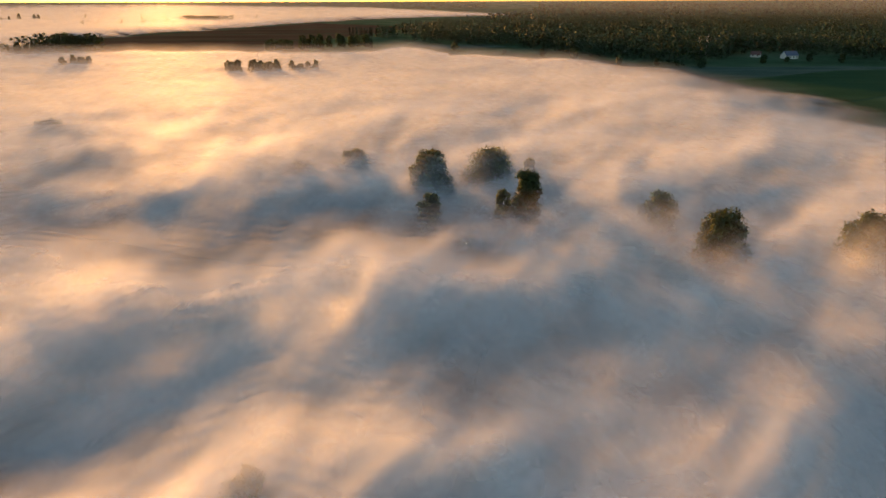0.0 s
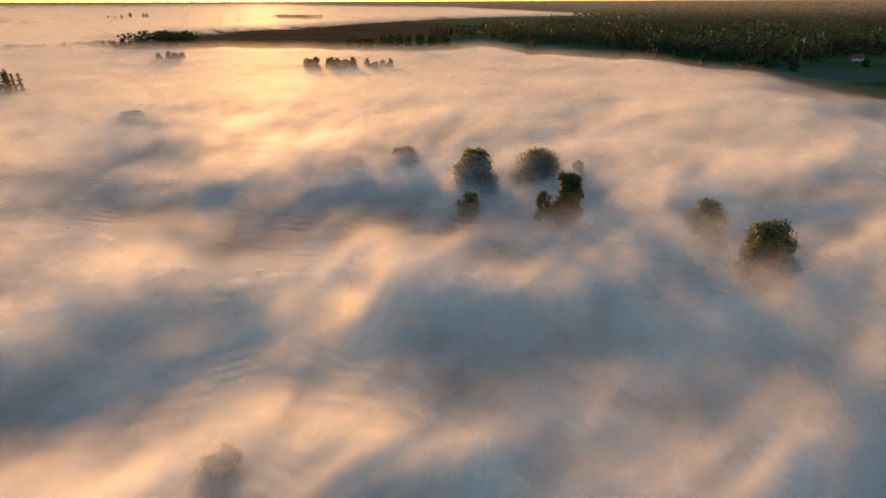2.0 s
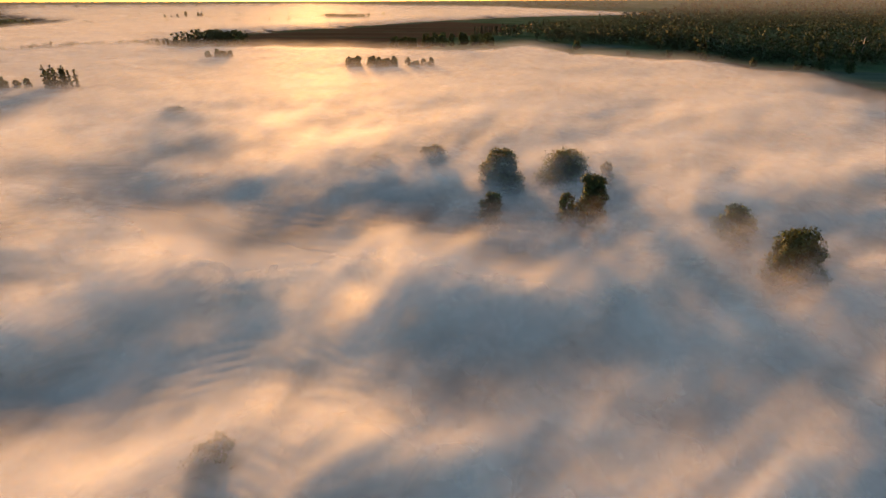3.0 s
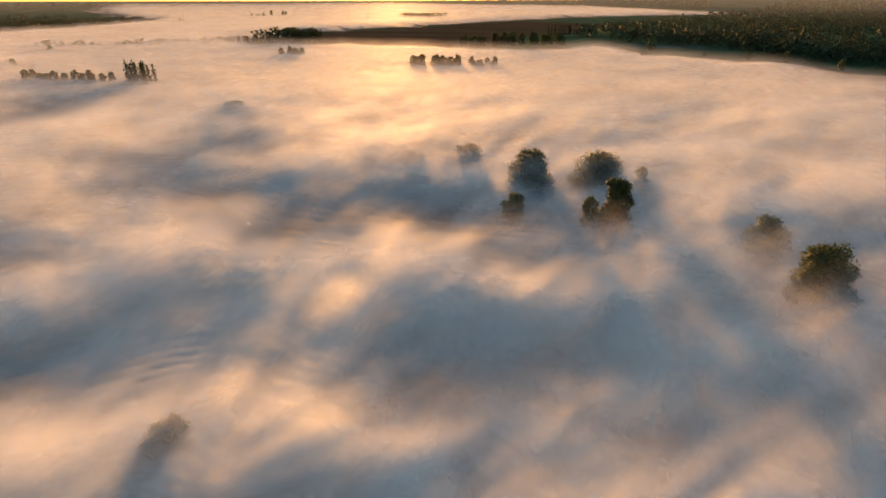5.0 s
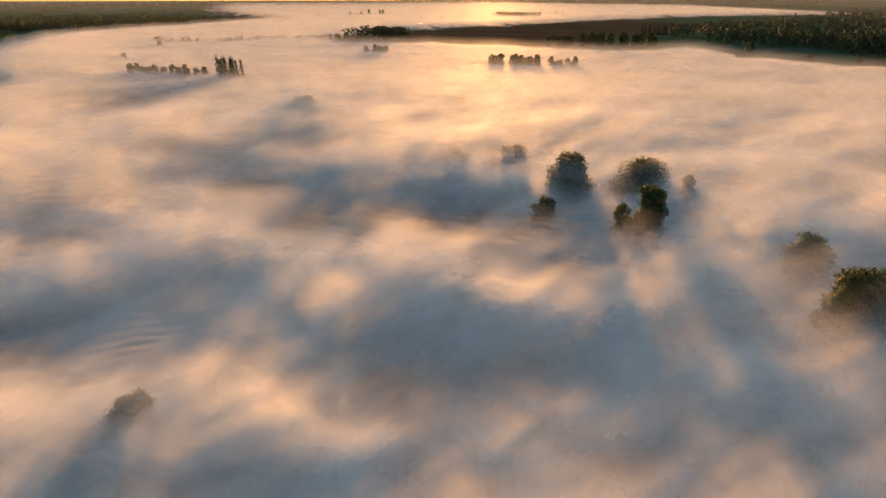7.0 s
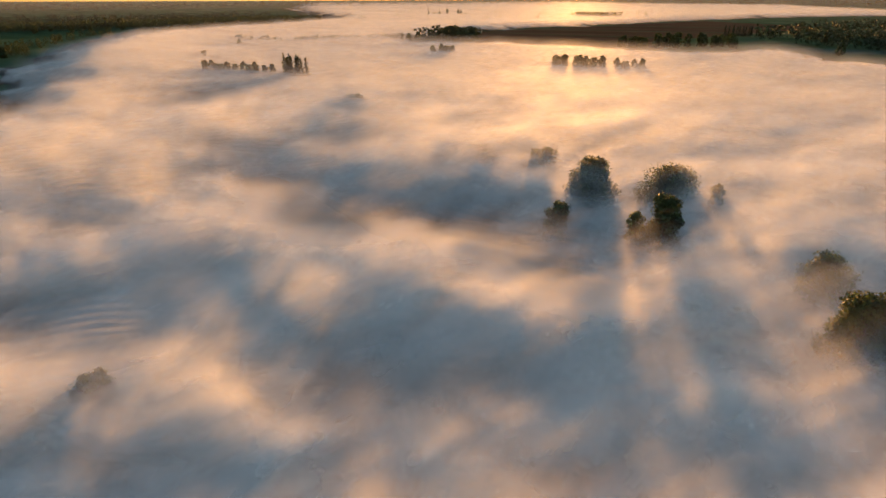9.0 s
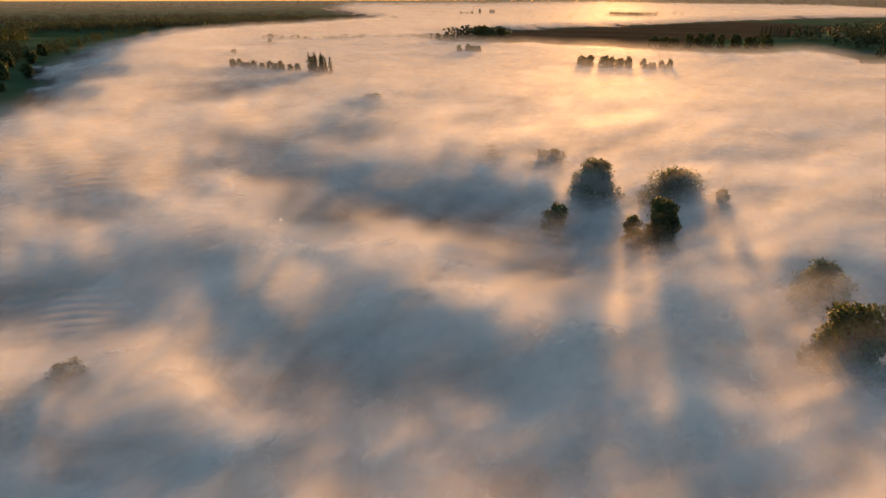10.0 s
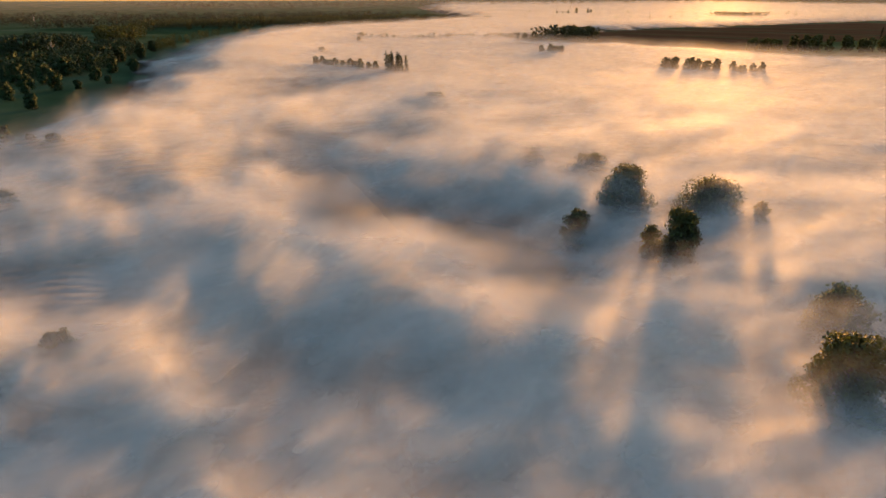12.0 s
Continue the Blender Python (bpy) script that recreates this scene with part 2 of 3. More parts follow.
RIVER_R = wander(RIVER_R, 5.0, 1.6, 61)
river_poly = RIVER_R + [(x - 13, y - 27) for x, y in reversed(RIVER_R)]
patch("river", river_poly, WATER, 0.1, "still dark river under the mist reflecting the sky", "river", 30.0)

# ---- fog ----
FOG_EDGE = [(400, -600), (330, -100), (250, 60), (220, 150), (205, 243), (205, 300), (205, 387), (195, 480), (135, 590), (20, 650), (-44, 715), (-120, 660), (-184, 665), (-241, 690), (-335, 692),
            (-420, 655), (-470, 720), (-500, 820), (-535, 930), (-514, 1073), (-456, 1287), (-364, 1656), (-200, 2100), (300, 2600), (-400, 3700), (-1800, 4000), (-3200, 3000), (-2400, 2200), (-1350, 1400),
            (-1190, 1085), (-1100, 800), (-1000, 600), (-760, 400), (-530, 235), (-340, 148), (-258, 102), (-195, 56), (-190, -100), (-300, -600)]
CREST = [(-110, 62), (-92, 74), (-60, 88), (-44, 83), (-29, 80), (-15, 90), (0, 88), (14, 81)]
LEFT_BANK = [(-400, 240), (-600, 345), (-820, 510)]
VALLEY = [(-90, 122), (-55, 108), (-30, 103), (-8, 107), (12, 101)]


# thin places and troughs: x, y, reach, fall of the surface, share of droplets left
HOLLOWS = [(-31, 49, 12, 7, 0.6), (-42, 40, 12, 5, 0.6), (-41, 66, 8, 3, 0.6), (-67, 62, 10, 4, 0.5), (-20, 118, 14, 4, 0.6), (-50, 102, 16, 5, 0.5), (3, 94, 9, 4, 0.5), (18, 72, 8, 3, 0.85),
           (40, 64, 26, 2, 0.6), (-245, 215, 34, 6, 0.4), (-225, 180, 26, 6, 0.5), (-93, 157, 14, 4, 0.5), (60, 45, 18, 3, 0.65), (10, 35, 12, 3, 1.0), (50, 102, 20, 1.0, 0.9), (5, 147, 28, 1.5, 0.75), (-18, 40, 13, -0.9, 1.7), (-32, 156, 16, -1.5, 1.7), (-138, 208, 18, -2.0, 1.9), (-118, 184, 14, -1.5, 1.8), (8, 58, 16, 1, 0.9), (-3, 138, 10, -1.0, 1.4), (16, 146, 12, -1.0, 1.4)]


def fog_top(x, y):
    """Height of the fog's surface and share of droplets."""
    r = np.hypot(x, y)
    wx, wy = x + 7 * fbm(x, y, 40, 3, 3), y + 7 * fbm(x, y, 40, 3, 5)
    base = np.interp(r, [0, 40, 65, 85, 105, 150, 220, 300, 420, 500, 900, 1600, 4000], [10.2, 10.4, 11.3, 12.0, 11.4, 10.8, 10.4, 9.5, 6.0, 5.5, 6.5, 6.0, 6.0])
    base = base + 4.0 * np.exp(-(off_line(LEFT_BANK, x, y) / 60.0) ** 2)
    # long billows across the breeze, finer curls on them
    c, s = math.cos(radians(28)), math.sin(radians(28))
    u, v = wx * c + wy * s, -wx * s + wy * c
    far = np.interp(r, [0, 130, 220, 400, 2000], [1.0, 1.0, 0.7, 0.3, 0.25])
    curl = 1.0 - 2.0 * np.abs(fbm(u * 0.7, v, 30, 2, 71, 0.35))
    roll = 1.9 * fbm(u * 0.7, v, 42, 2, 11, 0.4) + 0.7 * curl + 1.2 * fbm(u * 0.6, v, 120, 2, 31)
    top = base + roll * far
    top = top + (2.5 + 1.2 * fbm(x, y, 24, 2, 81, 0.4)) * np.exp(-(off_line(CREST, wx, wy) / 15.0) ** 2)
    dip = np.exp(-(off_line(VALLEY, wx, wy) / 17.0) ** 2)
    top = top - 2.6 * dip
    share = np.interp(r, [0, 50, 85, 110, 350, 600], [1.05, 1.0, 1.0, 1.0, 1.2, 2.2]) * (1 - 0.7 * dip) * (1 - 0.55 * smooth(85, 200, x) * (r < 700))
    for hx, hy, reach, fall, left in HOLLOWS:
        g = np.exp(-((wx - hx) ** 2 + (wy - hy) ** 2) / reach ** 2)
        top = top - min(fall, 0.14 * reach) * g
        share = share * (1 - (1 - left) * g)
    d = depth_in(FOG_EDGE, x, y) + (10 + 0.02 * r) * fbm(x, y, 60, 3, 51)
    wide = np.where((x > 0) & (r < 800), 95.0, 26 + 0.05 * r)
    return top * smooth(-0.1 * wide, wide, d), share, u, v


SHEETS = 18
fang = np.concatenate([np.arange(-94, 46, 0.6), np.arange(46, 266.1, 10.0)])
fx, fy, fq = ring_grid(fang, np.geomspace(9, 4600, 270), 22, 0)
fz0 = land(fx, fy)
all_v, all_q, all_d, all_n, base_i = [], [], [], [], 0
top, share, fu, fv = fog_top(fx, fy)
body = smooth(0.0, 1.5, top)
levels = [1.7 - 1.52 * k / (SHEETS - 1) for k in range(SHEETS)]
weights = [0.11 * min(1.0, (1.85 - s) / 0.5) + 0.85 * min(1.0, max(0.0, (1.2 - s) / 0.7)) ** 1.5 for s in levels]
calm = smooth(150, 380, np.hypot(fx, fy))
grid = (270, len(fang))
turn_of, reach_of = np.radians(np.broadcast_to(fang, grid)), np.hypot(fx - 22, fy).reshape(grid)


def billow_normal(h):
    """Upward directions of the surface h over the ring grid."""
    h = h.reshape(grid)
    da = np.gradient(h, axis=1) / (np.gradient(turn_of, axis=1) * reach_of)
    dr = np.gradient(h, axis=0) / np.gradient(reach_of, axis=0)
    sx, sy = dr * np.sin(turn_of) + da * np.cos(turn_of), dr * np.cos(turn_of) - da * np.sin(turn_of)
    return unit_rows(np.stack([-sx.ravel(), -sy.ravel(), np.ones(h.size)], 1))


for k, s in enumerate(levels):
    z = fz0 + np.maximum(top, 0) * min(s, 1.0) + 11.0 * body * max(0.0, s - 1.0) + 0.25 + 0.2 * body * fbm(fx, fy, 34, 1, 140 + k)
    # optical depth of the slab below this sheet: torn wisps above, denser below; the lower ones lag downwind
    n = 0.8 * fbm(fu * 0.75 + 1.1 * k, fv, 30, 4, 91, 0.5) + 0.7 * fbm(fu * 0.8 + 0.9 * k, fv, 12, 4, 110 + k // 6, 0.62)
    tear = smooth(0.2 - 0.06 * k, 0.85 - 0.06 * k, n + 0.25)
    tear = tear + (0.35 + 0.038 * k + 0.3 * fbm(fu * 0.5, fv, 110, 3, 97) - tear) * 0.75 * calm
    tau_k = FOG_DEPTH * weights[k] / sum(weights) * np.maximum(top, 0) / 12.0 * share * body * np.maximum(tear, 0.02 + 0.03 * k)
    swell_k = billow_normal(0.25 * top + BILLOW * n * (1 - 0.5 * calm) * body)
    use = (tau_k[fq] > 0.004).any(1)
    q = fq[use]
    ids, inv = np.unique(q, return_inverse=True)
    all_v.append(np.stack([fx[ids], fy[ids], z[ids]], 1))
    all_d.append(tau_k[ids])
    all_n.append(swell_k[ids])
    all_q.append(inv.reshape(q.shape) + base_i)
    base_i += len(ids)
fog_me = mesh_of("ground_fog", np.concatenate(all_v), np.concatenate(all_q), FOG)
att = fog_me.attributes.new("slab", "FLOAT", "POINT")
att.data.foreach_set("value", np.concatenate(all_d).astype(np.float32))
att = fog_me.attributes.new("swell", "FLOAT_VECTOR", "POINT")
att.data.foreach_set("vector", np.concatenate(all_n).astype(np.float32).ravel())

# thin haze over the far land
hang = np.concatenate([np.arange(-96, 48, 1.5), np.arange(48, 265.1, 8.0)])
hx, hy, hq = ring_grid(hang, np.geomspace(380, 4700, 40))
hr = np.hypot(hx, hy)
hv = [np.stack([hx, hy, land(hx, hy) * 0.9 + z + 2.0 * fbm(hx, hy, 200, 2, int(z))], 1) for z in (18.0, 29.0)]
ht = np.interp(hr, [400, 900, 1500, 4500], [0, 0.001, 0.008, 0.05])
haze_me = mesh_of("morning_haze", np.concatenate(hv), np.concatenate([hq + k * len(hx) for k in range(2)]), FOG)
att = haze_me.attributes.new("slab", "FLOAT", "POINT")
att.data.foreach_set("value", np.tile(2 * ht, 2).astype(np.float32))
tagged(new("morning_haze", haze_me), "thin bluish and golden morning haze over the distance", "haze", kind="stuff")
fog = tagged(new("ground_fog", fog_me), "billowing white radiation fog over the meadow, lit orange by low sun", "fog", kind="stuff")


# ---- trees ----
def tube(points, radii, sides):
    """Tapered tube along points: arrays of verts and quads."""
    vs, qs = [], []
    for k, (p, r) in enumerate(zip(points, radii)):
        for j in range(sides):
            a = 2 * math.pi * j / sides
            vs.append((p[0] + r * math.cos(a), p[1] + r * math.sin(a), p[2]))
            if k:
                i, n = (k - 1) * sides + j, (k - 1) * sides + (j + 1) % sides
                qs.append((i, n, n + sides, i + sides))
    return np.array(vs), np.array(qs)


def joined(pieces):
    vs, qs, n = [], [], 0
    for v, q in pieces:
        vs.append(v), qs.append(q + n)
        n += len(v)
    return np.concatenate(vs), np.concatenate(qs)


def leaf_cloud(rng, centers, radii, count, size):
    """Small folded leaf sprays through clumps, denser at their skin: places, corners, and normals that follow the clump's swell."""
    centers, radii = np.array(centers), np.array(radii)
    pick = rng.choice(len(centers), count, p=radii ** 2 / (radii ** 2).sum())
    d = unit_rows(rng.normal(size=(count, 3)))
    rad = radii[pick] * rng.uniform(0.35, 1.0, count) ** 0.5 * (1 + 0.18 * rng.normal(size=count))
    p = centers[pick] + d * rad[:, None] * (1, 1, 0.85)
    n = unit_rows(d + 0.8 * rng.normal(size=(count, 3)) + (0, 0, 0.3))
    n *= np.where((n * d).sum(1) < 0, -1, 1)[:, None]
    t = unit_rows(np.cross(n, rng.normal(size=(count, 3))))
    bt = np.cross(n, t)
    s = (size * rng.uniform(0.55, 1.35, count))[:, None]
    v = np.stack([p - t * s, p - bt * s * 0.55 + n * s * 0.15, p + t * s, p + bt * s * 0.55 + n * s * 0.15], 1).reshape(-1, 3)
    nn = np.repeat(unit_rows(0.6 * d + 0.22 * n + (0, 0, 0.5)), 4, 0)
    return v, np.arange(count * 4).reshape(-1, 4), nn


def swells(rng, centers, radii, cuts):
    """Uneven rounded bodies that fill the clumps behind their leaves."""
    g = np.linspace(-1, 1, cuts + 1)
    u, w = np.meshgrid(g, g)
    u, w, o = u.ravel(), w.ravel(), np.ones((cuts + 1) ** 2)
    faces = [np.stack(f, 1) for f in ((o, u, w), (-o, w, u), (u, -w, o), (u, w, -o), (w, o, u), (u, -o, w))]
    ball = unit_rows(np.concatenate(faces))
    i = (np.arange(cuts)[:, None] * (cuts + 1) + np.arange(cuts)[None, :]).ravel()
    one = np.stack([i, i + 1, i + cuts + 2, i + cuts + 1], 1)
    quads = np.concatenate([one + f * (cuts + 1) ** 2 for f in range(6)])
    for q in quads:
        a, c, e = ball[q[0]], ball[q[1]], ball[q[2]]
        if np.dot(np.cross(c - a, e - c), a + c + e) < 0:
            q[:] = q[::-1]
    vs, qs, ns = [], [], []
    for k, (c, r) in enumerate(zip(centers, radii)):
        wob = 1 + 0.22 * np.sin(ball @ rng.normal(0, 3, 3) + rng.uniform(0, 6))
        vs.append(c + ball * wob[:, None] * r * 0.6 * np.array((1, 1, 0.85))), qs.append(quads + k * len(ball)), ns.append(ball)
    return np.concatenate(vs), np.concatenate(qs), np.concatenate(ns)


def tree_shape(seed, h, width, shape="broad", leaves=2500, leaf=0.3, clumps=22, sides=7, body=0):
    """Trunk with limbs (verts, quads) and crown (verts, quads, normals)."""
    rng = np.random.default_rng(seed)
    lean = rng.normal(0, 0.03 * h, 2)
    low = {"round": 0.1, "broad": 0.28, "birch": 0.25, "bush": 0.1, "pine": 0.3, "spruce": 0.08}[shape]
    k = np.linspace(0, 1, 7)
    spine = np.stack([lean[0] * k ** 2, lean[1] * k ** 2, h * 0.93 * k], 1)
    r0 = 0.018 * h + 0.05
    wood = [tube(spine, r0 * (1 - 0.88 * k), sides)] if sides > 3 else [tube(spine[[0, 4]], [r0, r0 * 0.4], 3)]
    cs, rs = [], []
    for j in range(clumps):
        f = (j + rng.uniform(0.2, 0.8)) / clumps
        zz = low + (1 - low) * f
        if shape in ("broad", "round"):
            env = math.sin(math.pi * min(0.97, 0.16 + 0.80 * f)) ** 0.6
        elif shape == "birch":
            env = 0.35 + 0.75 * math.sin(math.pi * min(1, 0.12 + 0.86 * f)) ** 0.9
            env *= 1 - 0.35 * f
        elif shape == "bush":
            env = math.sqrt(max(0.05, 1 - f * f))
        else:
            env = (1 - f) ** (0.8 if shape == "spruce" else 0.5) + 0.06
        a = j * 2.4 + rng.uniform(-0.6, 0.6)
        rr = width / 2 * env * rng.uniform(0.35, 0.80)
        cr = width * rng.uniform(0.13, 0.21) * (0.65 + 0.5 * env) * (0.62 if shape in ("pine", "spruce") else 1)
        i = min(5, int(zz / 0.93 * 6))
        axis = spine[i] + (spine[min(6, i + 1)] - spine[i]) * 0.5
        c = np.array([axis[0] + rr * math.cos(a), axis[1] + rr * math.sin(a), min(h * zz, h - cr * 0.75)])
        cs.append(c), rs.append(cr)
        start = np.array([axis[0], axis[1], max(0.12 * h, c[2] - 0.45 * rr - 0.05 * h)])
        mid = (start + c) / 2 + (0, 0, 0.06 * h * rng.uniform(-0.3, 1))
        if sides > 4:
            wood.append(tube([start, mid, c], [r0 * 0.3, r0 * 0.2, r0 * 0.07], 4))
    crown = leaf_cloud(rng, cs, rs, leaves, leaf)
    if body:
        sv, sq, sn = swells(rng, cs, rs, body)
        crown = np.concatenate([crown[0], sv]), np.concatenate([crown[1], sq + len(crown[0])]), np.concatenate([crown[2], sn])
    return joined(wood), crown


SHAPES = {}


def tree(x, y, h, width, shape="broad", leaves=2500, leaf=0.3, label="leafy tree", mat=LEAF, seed=1, group="", name="tree", sink=0.2, clumps=22, airy=1.0):
    """A tree of its own: an Empty at the foot, a trunk and a crown."""
    key = (shape, h, width, leaves, leaf, seed, mat.name, clumps, airy)
    if key not in SHAPES:
        (tv, tq), (cv, cq, cn) = tree_shape(seed, h, width, shape, int(leaves * airy), leaf, clumps, 7, 0 if airy > 1 else 2)
        SHAPES[key] = mesh_of("trunk", tv, tq, BARK), mesh_of("crown", cv, cq, mat, cn)
    root = new(name)
    root.matrix_world = pose(x, y, float(land(np.array(x), np.array(y))) - sink, 0, 0, (seed * 77 + x * 13) % 360)
    tagged(root, label, "tree" if name != "bush" else "bush", group)
    part("trunk", SHAPES[key][0], root)
    part("crown", SHAPES[key][1], root)
    return root


IN_FOG = "trees rising out of the fog"
tree(-3, 145, 16.6, 12.5, "birch", 9000, 0.30, "tall leafy birch with a dark top rising out of the fog", LEAF_DARK, 3, IN_FOG, clumps=34, airy=1.5)
tree(11.5, 152.5, 15.4, 15, "bush", 14000, 0.28, "broad willow with a flat fringed crown, half sunk in fog", LEAF, 5, IN_FOG, clumps=64, airy=1.5)
tree(22, 153, 12.8, 6, "bush", 2500, 0.28, "lower willow beside the broad one, pale in the fog", LEAF, 16, IN_FOG, airy=1.5)
tree(18, 127.4, 16.2, 8.2, "birch", 6000, 0.27, "slender drooping birch standing dark above the fog", LEAF_DARK, 7, IN_FOG, clumps=30, airy=1.5)
tree(12.5, 128, 12.2, 5, "birch", 2200, 0.26, "low birch close beside a taller one", LEAF, 8, IN_FOG, airy=1.5)
tree(-3.5, 127.6, 11.0, 6.5, "broad", 3000, 0.26, "low round tree faint in the fog", LEAF, 9, IN_FOG, airy=1.5)
tree(45, 119.5, 13.9, 9, "broad", 4000, 0.27, "sparse round tree, grey in the fog", LEAF, 10, IN_FOG, airy=1.5)
tree(50.5, 102.5, 15.4, 10, "broad", 7000, 0.27, "round leafy oak with its head above the fog", LEAF_DARK, 11, IN_FOG, clumps=30, airy=1.5)
tree(74.5, 98, 16.5, 11, "broad", 7000, 0.27, "dark leafy tree at the fog's side", LEAF_DARK, 12, IN_FOG, clumps=30, airy=1.5)
tree(-18.5, 41, 12.8, 5.6, "broad", 7000, 0.17, "green treetop close under the flying height, wrapped in fog", LEAF, 13, IN_FOG, clumps=26, airy=1.5)
tree(-25.5, 165, 12.6, 11, "broad", 5000, 0.28, "round tree half hidden by fog", LEAF, 14, IN_FOG, airy=1.5)
tree(-39, 158, 10.6, 10, "broad", 4000, 0.28, "round tree nearly lost in fog", LEAF, 15, IN_FOG, airy=1.5)
tree(-48, 168, 10.0, 8, "broad", 3000, 0.28, "round tree nearly lost in fog", LEAF, 17, IN_FOG, airy=1.5)
tree(-143, 218, 11.4, 12, "broad", 4000, 0.32, "large tree glowing faintly in the fog", LEAF, 18, IN_FOG, airy=1.5)
tree(-128, 190, 8.5, 7, "broad", 2000, 0.30, "low tree glowing faintly in the fog", LEAF, 19, IN_FOG, airy=1.5)
tree(-112, 188, 8.5, 7, "broad", 2000, 0.30, "low tree glowing faintly in the fog", LEAF, 19, IN_FOG, airy=1.5)

# clumps of trees standing at the far side of the fog
rng = np.random.default_rng(5)


def clump(cx, cy, along, n, hmin, hmax, label, group, shape="round", mat=LEAF_DARK, leaves=1500, slim=0.42, deep=3.0):
    for j in range(n):
        t = (j + 0.5) / n - 0.5
        x, y = cx + along * t + rng.normal(0, 0.6), cy + along * t * 0.2 + rng.normal(0, deep)
        k = int(rng.integers(0, 4))
        h = hmin + (hmax - hmin) * k / 3
        tree(x, y, h, h * slim + 1.6, shape, leaves, 0.36, label, mat, 100 + k, group)


clump(-297, 506, 19, 6, 9.5, 12.5, "dark tree of a clump standing in low fog", "clump of trees on the meadow")
clump(-152, 452, 8, 4, 10.5, 12.5, "dark tree of a small clump in low fog", "first clump in the row")
clump(-137, 456, 9, 4, 10.5, 12.5, "dark tree of a small clump in low fog", "second clump in the row")
clump(-126, 460, 9, 4, 10.5, 12, "dark tree of a small clump in low fog", "third clump in the row")
clump(-105, 464, 19, 7, 7.5, 11, "low dark tree of a clump in low fog", "fourth clump in the row", slim=0.32)
clump(-276, 304, 23, 11, 14, 17.5, "pointed tree of a small plantation in the fog", "plantation in the fog", "spruce", leaves=1300, slim=0.3)
clump(-326, 296, 62, 12, 9, 11.5, "pale tree of a plantation sunk in fog", "plantation in the fog", "round")
clump(-186, 712, 26, 6, 11, 14, "dark tree of a grove beside the mown field", "grove beside the field", slim=0.62, deep=9)
clump(-150, 722, 34, 8, 12, 17, "dark tree of a grove beside the mown field", "grove beside the field", slim=0.62, deep=9)
clump(-108, 765, 42, 8, 12, 16, "dark tree of a grove beside the mown field", "grove beside the field", slim=0.62, deep=9)
clump(-120, 985, 54, 16, 14.5, 16, "dark tree of a square plantation", "square plantation", "spruce", LEAF_PINE, slim=0.28, deep=6)

SIDE = "trees along the fog's side"
for k, (x, y, h) in enumerate([(-343, 88, 9), (-300, 91, 7), (-369, 102, 10), (-370, 117, 10), (-420, 106, 12), (-366, 128, 5), (-406, 119, 12), (-405, 148, 9), (-382, 150, 4.5), (-446, 171, 10), (-445, 186, 9),
                               (-480, 165, 12), (-450, 142, 12), (-489, 129, 13), (-501, 117, 13), (-555, 228, 11), (-538, 205, 12), (-539, 190, 13), (-640, 268, 10), (-591, 240, 10)]):
    tree(x, y, h * 1.15, h, "round", 2600, 0.4, "green leafy tree standing beside the fog", LEAF_WOOD, 40 + k % 5, SIDE)
for k, (x, y, h) in enumerate([(-89, 47, 13.5), (-155, 70, 12.5), (-181, 61, 12.5), (-166, 66, 11)]):
    tree(x, y, h, h * 0.6, "broad", 2600, 0.28, "dark tree half swallowed by the fog's thin side", LEAF_DARK, 50 + k, IN_FOG)
for k, (x, y, h) in enumerate([(-1140, 509, 14), (-1117, 559, 14), (-1143, 603, 14), (-1153, 666, 22), (-1425, 364, 14), (-1194, 559, 9)]):
    tree(x, y, h, h * 0.7, "round", 900, 0.7, "single dark tree on the far meadow", LEAF_DARK, 60 + k, "single trees on the far meadow")
for k, (x, y, h) in enumerate([(-1291, 1839, 14), (-1260, 1861, 16), (-1286, 1947, 22), (-1254, 1969, 20), (-1240, 1965, 19), (-1275, 1850, 12)]):
    tree(x, y, h, h * 0.5, "birch", 700, 0.9, "tall dark tree in the far bright fog", LEAF_DARK, 70 + k, "tall trees in the far fog")
for k, (x, y, h) in enumerate([(-560, 478, 10), (-540, 470, 5.5), (-572, 480, 4), (-455, 358, 9), (-442, 350, 7), (-470, 370, 8), (-428, 532, 4), (-436, 564, 4.5), (-420, 520, 3.5), (-448, 570, 4)]):
    tree(x, y, h, h * 0.8, "round", 900, 0.36, "dark bush showing through low fog", LEAF_DARK, 80 + k % 4, "bushes in low fog", "bush")
for k, (x, y, h) in enumerate([(10, 700, 11), (-10, 627, 5), (4, 614, 5), (36, 565, 4), (176, 525, 7), (206, 506, 9), (273, 543, 8), (192, 522, 5), (322, 560, 7), (345, 550, 8), (300, 556, 5), (150, 545, 8), (120, 590, 9), (95, 620, 8), (60, 650, 5), (-40, 690, 5), (-75, 668, 4)]):
    tree(x, y, h, h * 0.85, "round", 1100, 0.36, "round green bush on the meadow before the wood", LEAF_WOOD, 84 + k % 4, "bushes before the wood", "bush")

